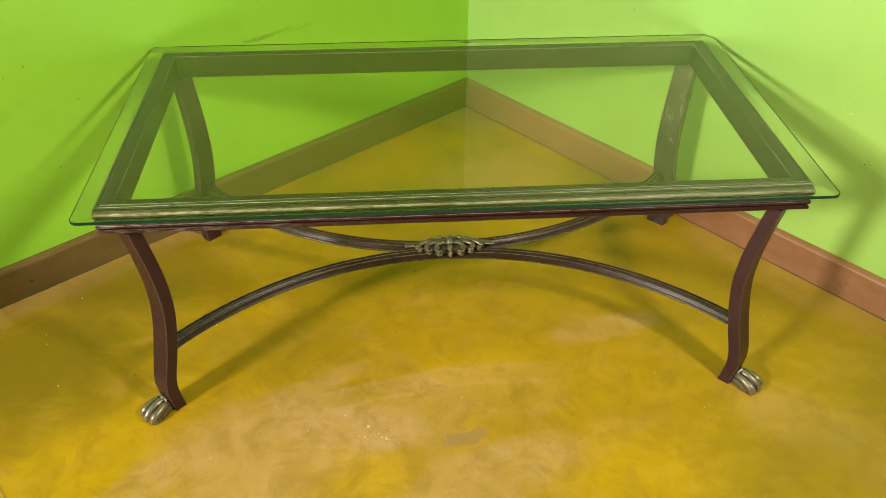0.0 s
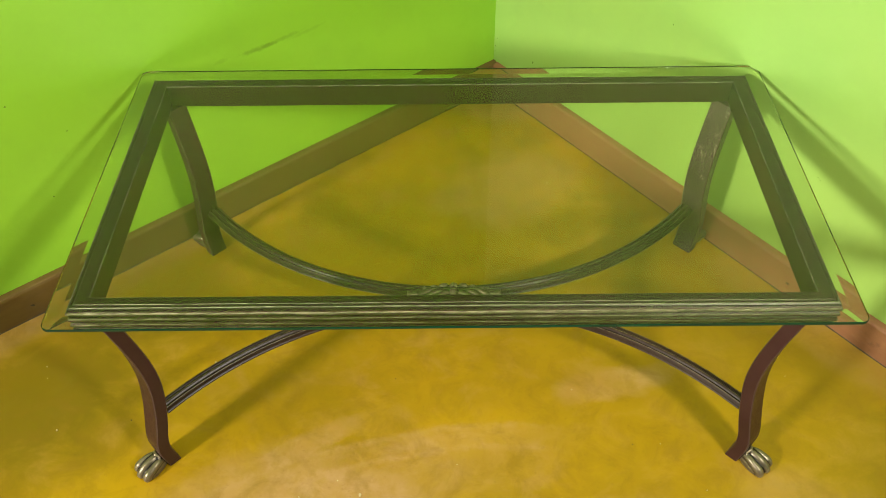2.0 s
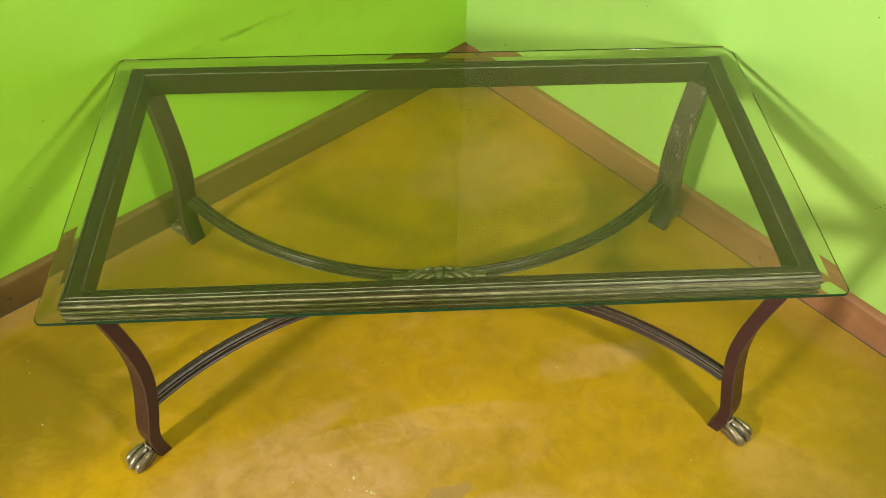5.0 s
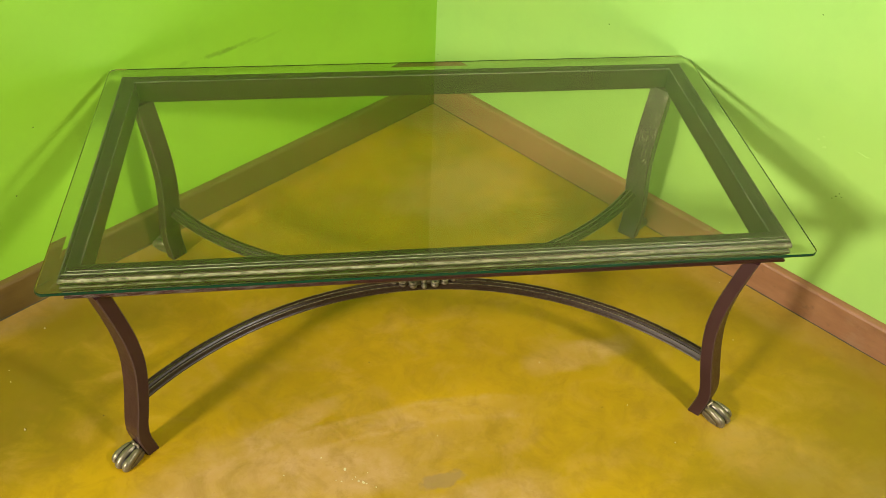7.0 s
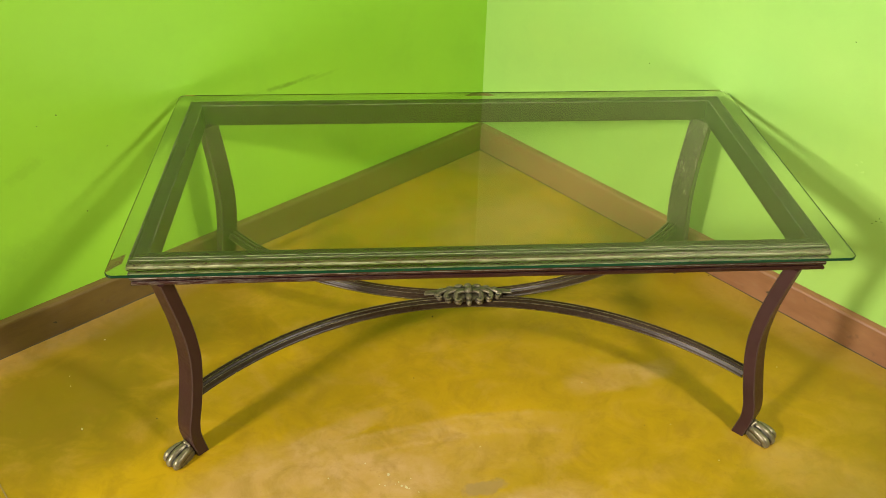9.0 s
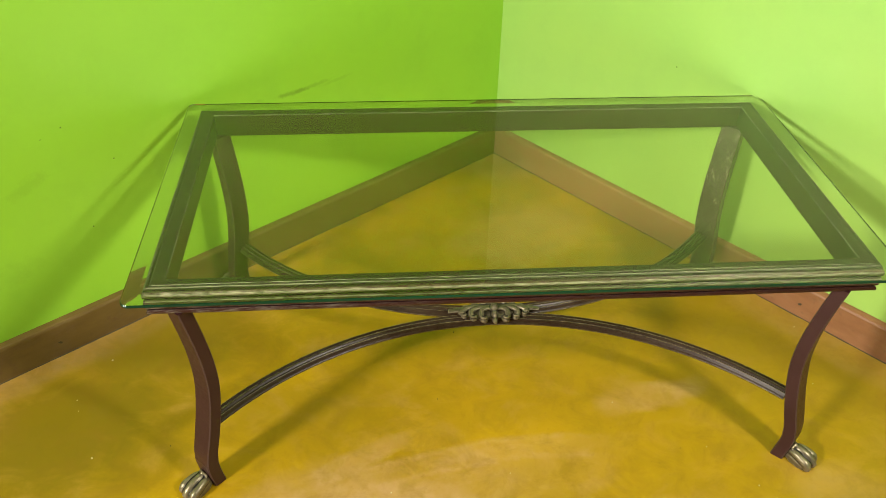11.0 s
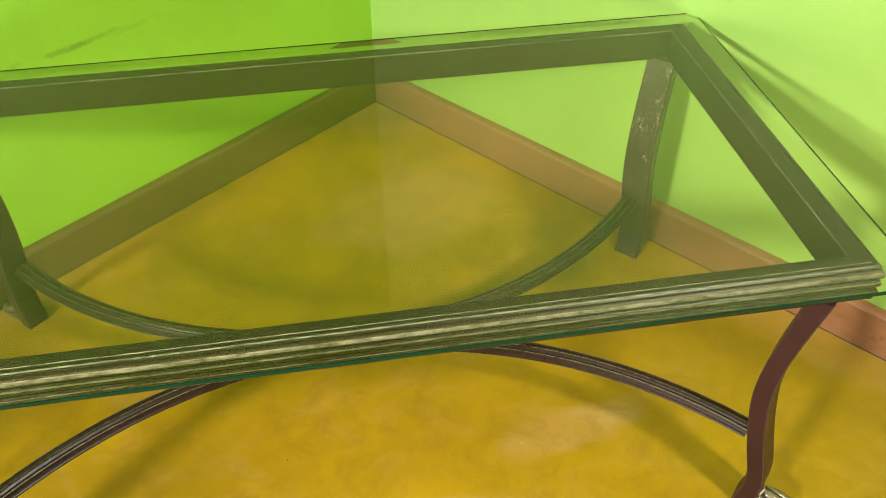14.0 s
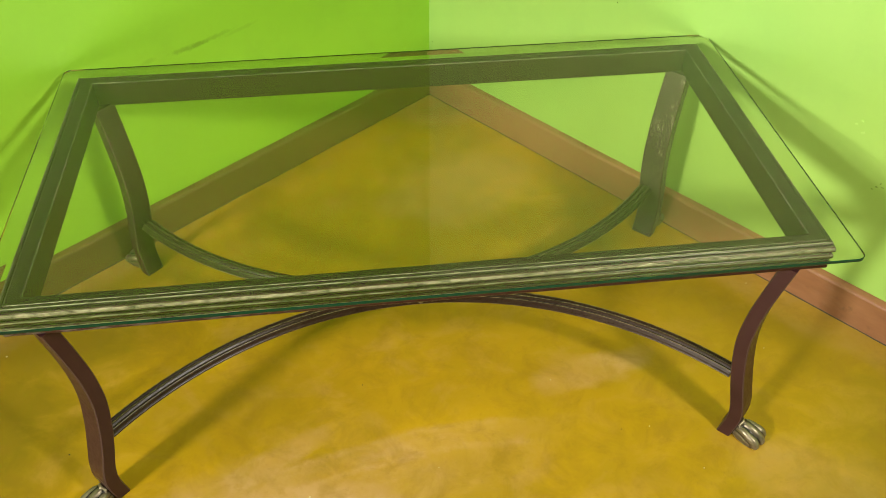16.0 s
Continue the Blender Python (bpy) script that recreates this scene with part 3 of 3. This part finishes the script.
def medallion():
    """A cast acanthus spray: ribs that sweep out from a bud and curl into round lobes, over a row of small knobs."""
    bm = bmesh.new()
    blob(bm, (0, 0.000, 0.000), (0.064, 0.017, 0.0070), rings=8, segs=24)
    for y, z, size in ((-0.003, 0.0128, (0.0078, 0.0090, 0.0088)), (0.0095, 0.0120, (0.0078, 0.0070, 0.0080)), (-0.0140, 0.0075, (0.0062, 0.0100, 0.0064)), (-0.0245, 0.0020, (0.0050, 0.0075, 0.0052))):
        blob(bm, (0, y, z), size, rings=8, segs=12)
    for s in (-1, 1):
        # tip, depth and girth of each lobe, from the bud outwards
        for k, (tip, drop, r) in enumerate(((0.0195, -0.0215, 0.0082), (0.0375, -0.0170, 0.0076), (0.0535, -0.0105, 0.0064))):
            rib = smooth_curve([(s * 0.006, -0.005 + 0.0035 * k, 0.0125), (s * (tip * 0.72 - 0.001), -0.004 + 0.004 * k, 0.0125 - 0.001 * k), (s * (tip + 0.0025), drop * 0.36, 0.0108 - 0.0010 * k), (s * (tip + 0.0040), drop * 0.85, 0.0062)], 4)
            limb(bm, rib, [0.0028 + 0.0030 * i / 12 for i in range(13)], segs=8, flat=0.8)
            blob(bm, (s * tip, drop, 0.0030), (r * 0.92, r * 1.05, r * 0.70), rings=8, segs=14)
            curl = [(s * (tip + r * 0.62 * math.cos(a)), drop + r * 0.62 * math.sin(a), 0.0076 - 0.0010 * k + 0.0003 * q) for q, a in enumerate([radians(70 - 34 * q) for q in range(8)])]
            limb(bm, curl, [r * (0.42 - 0.030 * q) for q in range(8)], segs=7)
        # knobs along the far edge, on a low stem
        for x, y, z, r in ((0.0165, 0.0120, 0.0105, 0.0066), (0.0335, 0.0110, 0.0092, 0.0052), (0.0490, 0.0085, 0.0078, 0.0044)):
            blob(bm, (s * x, y, z), (r * 1.35, r * 0.85, r * 0.85), rings=8, segs=10)
        limb(bm, smooth_curve([(s * 0.004, 0.008, 0.0110), (s * 0.024, 0.0095, 0.0092), (s * 0.042, 0.0085, 0.0080), (s * 0.056, 0.006, 0.0068)], 3), [0.0040 - 0.00018 * i for i in range(10)], segs=8)
        limb(bm, smooth_curve([(s * 0.050, -0.001, 0.0070), (s * 0.062, 0.001, 0.0074), (s * 0.072, 0.001, 0.0058), (s * 0.081, 0.002, 0.0046)], 2), [0.0080, 0.0078, 0.0068, 0.0062, 0.0054, 0.0056, 0.0060], segs=10, flat=0.42)
    ob = part("medallion", bm, M_CAST_DARK, table, "cast leaf ornament in dulled antique gold", smooth=True, at=Matrix.Translation((0.004, -0.003, 0.1255)))
    fuse(ob, 0.0009)
    return ob


medallion()


def rounded(hx, hy, r, steps=8):
    """The outline of a rectangle with rounded corners."""
    out = []
    for cx, cy, a0 in ((hx - r, hy - r, 0), (-hx + r, hy - r, 90), (-hx + r, -hy + r, 180), (hx - r, -hy + r, 270)):
        for k in range(steps + 1):
            a = radians(a0 + 90 * k / steps)
            out.append((cx + r * math.cos(a), cy + r * math.sin(a)))
    return out


# a pane with a wide, shallow bevel along its upper rim
GX, GY, G0, G1 = 0.5325, 0.2835, 0.4000, 0.4062
BEVEL, DROP, RIM, FLAT = 0.0205, 0.0017, 0.0010, 0.0320
bm = bmesh.new()
inner = rounded(GX - FLAT, GY - FLAT, 0.012 - 0.28 * FLAT)
for z in (G0, G1):
    bm.faces.new([bm.verts.new((x, y, z)) for x, y in inner])
glass = thing("glass_tabletop", bm, M_GLASS, "clear glass tabletop with green polished edges on an iron frame", "tabletop", at=Matrix.Translation((0.002, 0.2425, 0)) @ pose(0, 0, 0, 0, 0, -0.45))
for f in glass.data.polygons:
    if (f.normal.z > 0) != (f.center.z > G0 + 0.001):
        f.flip()
glass.visible_shadow = False
ARRIS = 0.011


def rim_ring(a, b, closed):
    """The bevelled rim from a to b inwards of the edge, open towards the pane."""
    def top(d):
        return G1 - DROP * max(0, (BEVEL - d) / (BEVEL - RIM))
    stops = [a] + ([BEVEL] if a < BEVEL < b else []) + [b]
    rows = [(b, G0), (a, G0)] + [(d, top(d)) for d in stops]
    bm = bmesh.new()
    rings = [[bm.verts.new((x, y, z)) for x, y in rounded(GX - d, GY - d, 0.012 - 0.28 * d)] for d, z in rows]
    for k in range(len(rings) - 1):
        if k == 1 and not closed:
            continue
        for i in range(len(rings[0])):
            j = (i + 1) % len(rings[0])
            bm.faces.new((rings[k][i], rings[k][j], rings[k + 1][j], rings[k + 1][i]))
    return bm


def lay(name, bm, label):
    """Links a rim ring with its upper faces turned up and its lower ones down."""
    ob = part(name, bm, M_GLASS, glass, label)
    for f in ob.data.polygons:
        up = f.center.z > (G0 + 0.0015)
        if abs(f.normal.z) > 0.5 and (f.normal.z > 0) != up:
            f.flip()
    return ob


lay("arris", rim_ring(RIM, ARRIS, True), "outer strip of the bevelled rim")
bevel = lay("bevel", rim_ring(ARRIS, FLAT, False), "shallow bevelled glass rim")
bevel.visible_shadow = False
bm = bmesh.new()
ring_out, ring_in, ring_mid = rounded(GX, GY, 0.012), rounded(GX - RIM + 0.0002, GY - RIM + 0.0002, 0.0112), rounded(GX - 0.0004, GY - 0.0004, 0.0117)
E1 = G1 - DROP
rows = [[(x, y, z) for x, y in ring] for ring, z in ((ring_in, E1), (ring_mid, E1), (ring_out, E1 - 0.0006), (ring_out, G0 + 0.0006), (ring_mid, G0), (ring_in, G0))]
skin(bm, rows, closed=True)
part("edge", bm, M_EDGE, glass, "green polished glass edge")

# ---- the socket plate ----
plate = holder("socket_plate", "white square wall plate with a three-pin socket and blank covers", "wall socket", WALL_L @ Matrix.Translation((1.2535, 0.0, 0.4345)) @ Matrix.Diagonal((1, 0.42, 1, 1)))
H = 0.0604
bm = bmesh.new()
outer = rounded(H, H, 0.004, 4)
inner = rounded(H - 0.004, H - 0.004, 0.003, 4)
skin(bm, [[(x, 0.0004, z) for x, z in outer], [(x, 0.005, z) for x, z in outer], [(x * 0.99, 0.0075, z * 0.99) for x, z in outer], [(x, 0.0085, z) for x, z in inner]])
part("cover", bm, M_PLATE, plate, "white plastic cover")
for cx in (-0.0262, 0.0262):
    for cz in (-0.0212, 0.0268):
        bm = bmesh.new()
        box(bm, cx - 0.0212, 0.0086, cz - 0.0122, cx + 0.0212, 0.0094, cz + 0.0122, 0.0004)
        module = part("module", bm, M_MODULE, plate, "ivory socket insert" if cz > 0 else "ivory blank insert")
        bm = bmesh.new()
        box(bm, cx - 0.0219, 0.00855, cz - 0.0122, cx - 0.0213, 0.0089, cz + 0.0122)
        part("gap", bm, M_HOLE, module)
        if cz > 0:
            bm = bmesh.new()
            rim = [(cx + 0.0155 * a, cz + 0.0085 * b) for a, b in ((-1, 0.15), (-0.72, 1), (0.72, 1), (1, 0.15), (1, -0.15), (0.72, -1), (-0.72, -1), (-1, -0.15))]
            skin(bm, [[(x, 0.0095, z) for x, z in rim], [(cx + (x - cx) * 0.96, 0.0101, cz + (z - cz) * 0.94) for x, z in rim], [(cx + (x - cx) * 0.86, 0.0097, cz + (z - cz) * 0.8) for x, z in rim]])
            socket = part("socket", bm, M_MODULE, module)
            for px, pz in ((-0.0095, 0.0005), (0.0095, 0.0005), (0, -0.0018)):
                bm = bmesh.new()
                ringp = [(math.cos(2 * math.pi * k / 12) * 0.0021, math.sin(2 * math.pi * k / 12) * 0.0021) for k in range(12)]
                skin(bm, [[(cx + px + x, y, cz + pz + z) for x, z in ringp] for y in (0.0098, 0.0102)])
                part("pin_hole", bm, M_HOLE, module)


# ---- marks and crumbs ----
def fleck(bm, x, y, rx, ry, turn, lift, rng, corners=9):
    """A thin uneven flake in the plane of x and y."""
    outline = []
    for k in range(corners):
        a = 2 * math.pi * k / corners
        r = rng.uniform(0.65, 1.15)
        u, v = rx * r * math.cos(a), ry * r * math.sin(a)
        outline.append((x + u * math.cos(turn) - v * math.sin(turn), y + u * math.sin(turn) + v * math.cos(turn)))
    skin(bm, [[(p, q, 0.0001) for p, q in outline], [(x + (p - x) * 0.8, y + (q - y) * 0.8, lift) for p, q in outline]])


def on_wall(pose_of):
    """Turns a fleck's plane into the plane of a wall."""
    return pose_of @ Matrix(((1, 0, 0, 0), (0, 0, 1, 0), (0, 1, 0, 0), (0, 0, 0, 1)))


def wall_marks(name, pose_of, spots, material, label, lift=0.0004):
    rng = random.Random(len(spots) * 7)
    for x, z, rx, rz, turn in spots:
        bm = bmesh.new()
        fleck(bm, x, z, rx, rz, radians(turn), lift, rng)
        thing(name, bm, material, label, "wall mark", at=on_wall(pose_of), group=label)


wall_marks("paint_speck", WALL_L, [(1.198, 0.522, 0.0022, 0.0026, 0), (1.188, 0.495, 0.0016, 0.0008, 20), (1.053, 0.433, 0.0022, 0.0016, 30), (1.089, 0.423, 0.0014, 0.0009, 0),
                                   (1.179, 0.351, 0.0018, 0.0024, 0), (1.043, 0.231, 0.0014, 0.0018, 0), (0.979, 0.347, 0.0022, 0.0012, 10), (1.371, 0.101, 0.004, 0.0018, 0),
                                   (0.72, 0.202, 0.0015, 0.0014, 0), (0.671, 0.126, 0.0015, 0.0017, 0)], M_MARK, "small dark speck on the green wall paint")
wall_marks("paint_speck", WALL_R, [(0.006, 0.114, 0.0018, 0.0018, 0), (0.004, 0.099, 0.0018, 0.0018, 0), (0.010, 0.137, 0.0012, 0.0014, 0), (0.134, 0.134, 0.002, 0.003, 0), (0.487, 0.403, 0.0016, 0.0018, 0),
                                   (0.886, 0.574, 0.0018, 0.0014, 0)], M_MARK, "small dark speck on the pale green wall paint")
wall_marks("wall_chip", WALL_R, [(1.018, 0.274, 0.0022, 0.0016, 10), (1.022, 0.282, 0.0012, 0.0022, 0), (1.013, 0.267, 0.0022, 0.0010, 20), (1.027, 0.277, 0.0026, 0.0007, 15), (0.844, 0.274, 0.0024, 0.0007, 0), (0.849, 0.270, 0.001, 0.0018, 0)],
           M_MARK, "dark chip knocked into the green wall plaster")
wall_marks("wall_scrape", WALL_R, [(1.029, 0.371, 0.009, 0.0012, -8), (1.040, 0.370, 0.004, 0.001, 20), (0.953, 0.363, 0.003, 0.0022, 0), (0.967, 0.354, 0.004, 0.002, 30), (0.960, 0.372, 0.002, 0.0015, 0)],
           M_SCRAPE, "pale scrape in the green wall paint", 0.0006)

rng = random.Random(11)
bm = bmesh.new()
for x, y, r in ((-0.152, -0.063, 0.0042), (-0.124, -0.090, 0.0045), (-0.158, -0.085, 0.0022), (-0.167, -0.082, 0.0014), (-0.136, -0.079, 0.0018), (-0.190, -0.037, 0.0022), (-0.250, -0.065, 0.0018),
                (-0.116, -0.073, 0.0014), (-0.398, -0.109, 0.0018), (0.005, -0.012, 0.0012), (-0.131, -0.087, 0.003), (-0.119, -0.093, 0.0022), (-0.141, -0.083, 0.0012), (-0.104, -0.101, 0.0016)):
    fleck(bm, x, y, r * 0.8, r * 0.62, rng.uniform(0, 3), 0.0012, rng, 7)
tagged(thing("plaster_crumbs", bm, M_CHIP, "pale plaster crumbs scattered on the yellow floor", "crumbs"), kind="stuff")
bm = bmesh.new()
for x, y, r in ((-0.676, 0.066, 0.0026), (-0.694, 0.297, 0.0020), (-0.733, 0.198, 0.0014), (-0.724, 0.172, 0.0016), (-0.865, 0.156, 0.002), (-0.850, 0.139, 0.0015), (0.346, 0.020, 0.0012), (0.405, -0.065, 0.0013),
                (-0.428, 0.202, 0.0028), (0.220, 0.668, 0.0024), (0.626, 0.308, 0.0014), (0.594, 0.152, 0.0013), (0.211, 0.131, 0.0012)):
    fleck(bm, x, y, r * 0.8, r * 0.6, rng.uniform(0, 3), 0.0016, rng, 7)
tagged(thing("floor_grit", bm, M_CHIP, "fine pale grit lying on the yellow floor", "grit"), kind="stuff")
bm = bmesh.new()
for x, y, r in ((-0.553, 0.083, 0.0012), (-0.054, 0.335, 0.0018), (0.129, 0.675, 0.0014), (0.558, 0.442, 0.0016), (0.30, 0.02, 0.0009), (-0.10, 0.16, 0.001)):
    fleck(bm, x, y, r, r * 0.8, rng.uniform(0, 3), 0.0012, rng, 7)
tagged(thing("dark_crumbs", bm, M_CRUMB, "tiny dark crumbs on the yellow floor", "crumbs"), kind="stuff")

# the joint in the cement
bm = bmesh.new()
line = smooth_curve([(-0.985, 0.205, 0), (-0.95, 0.184, 0), (-0.918, 0.144, 0), (-0.885, 0.103, 0), (-0.845, 0.05, 0), (-0.797, -0.016, 0), (-0.70, -0.15, 0), (-0.45, -0.50, 0)], 8)
rings = []
for i, p in enumerate(line):
    w = 0.0006 + 0.0008 * abs(noise.noise((i * 0.7, 1.3, 0)))
    j = 0.0016 * noise.noise((i * 0.45, 0.2, 4))
    rings.append([(p.x - w + j, p.y - w * 0.6, 0.0002), (p.x + w + j, p.y + w * 0.6, 0.0002), (p.x + w * 0.8 + j, p.y + w * 0.5, 0.0007), (p.x - w * 0.8 + j, p.y - w * 0.5, 0.0007)])
skin(bm, rings)
part("joint", bm, M_JOINT, FLOOR, "dark dirty joint in the cement")
for pose_of, x, z in ((WALL_L, 1.159, 0.030), (WALL_R, 0.874, 0.030)):
    bm = bmesh.new()
    fleck(bm, x, z, 0.005, 0.0025, 0.5, 0.0006, rng)
    thing("baseboard_dent", bm, M_CRUMB, "small dark dent in the brown baseboard", "dent", at=on_wall(pose_of @ Matrix.Translation((0, 0.0146, 0))))
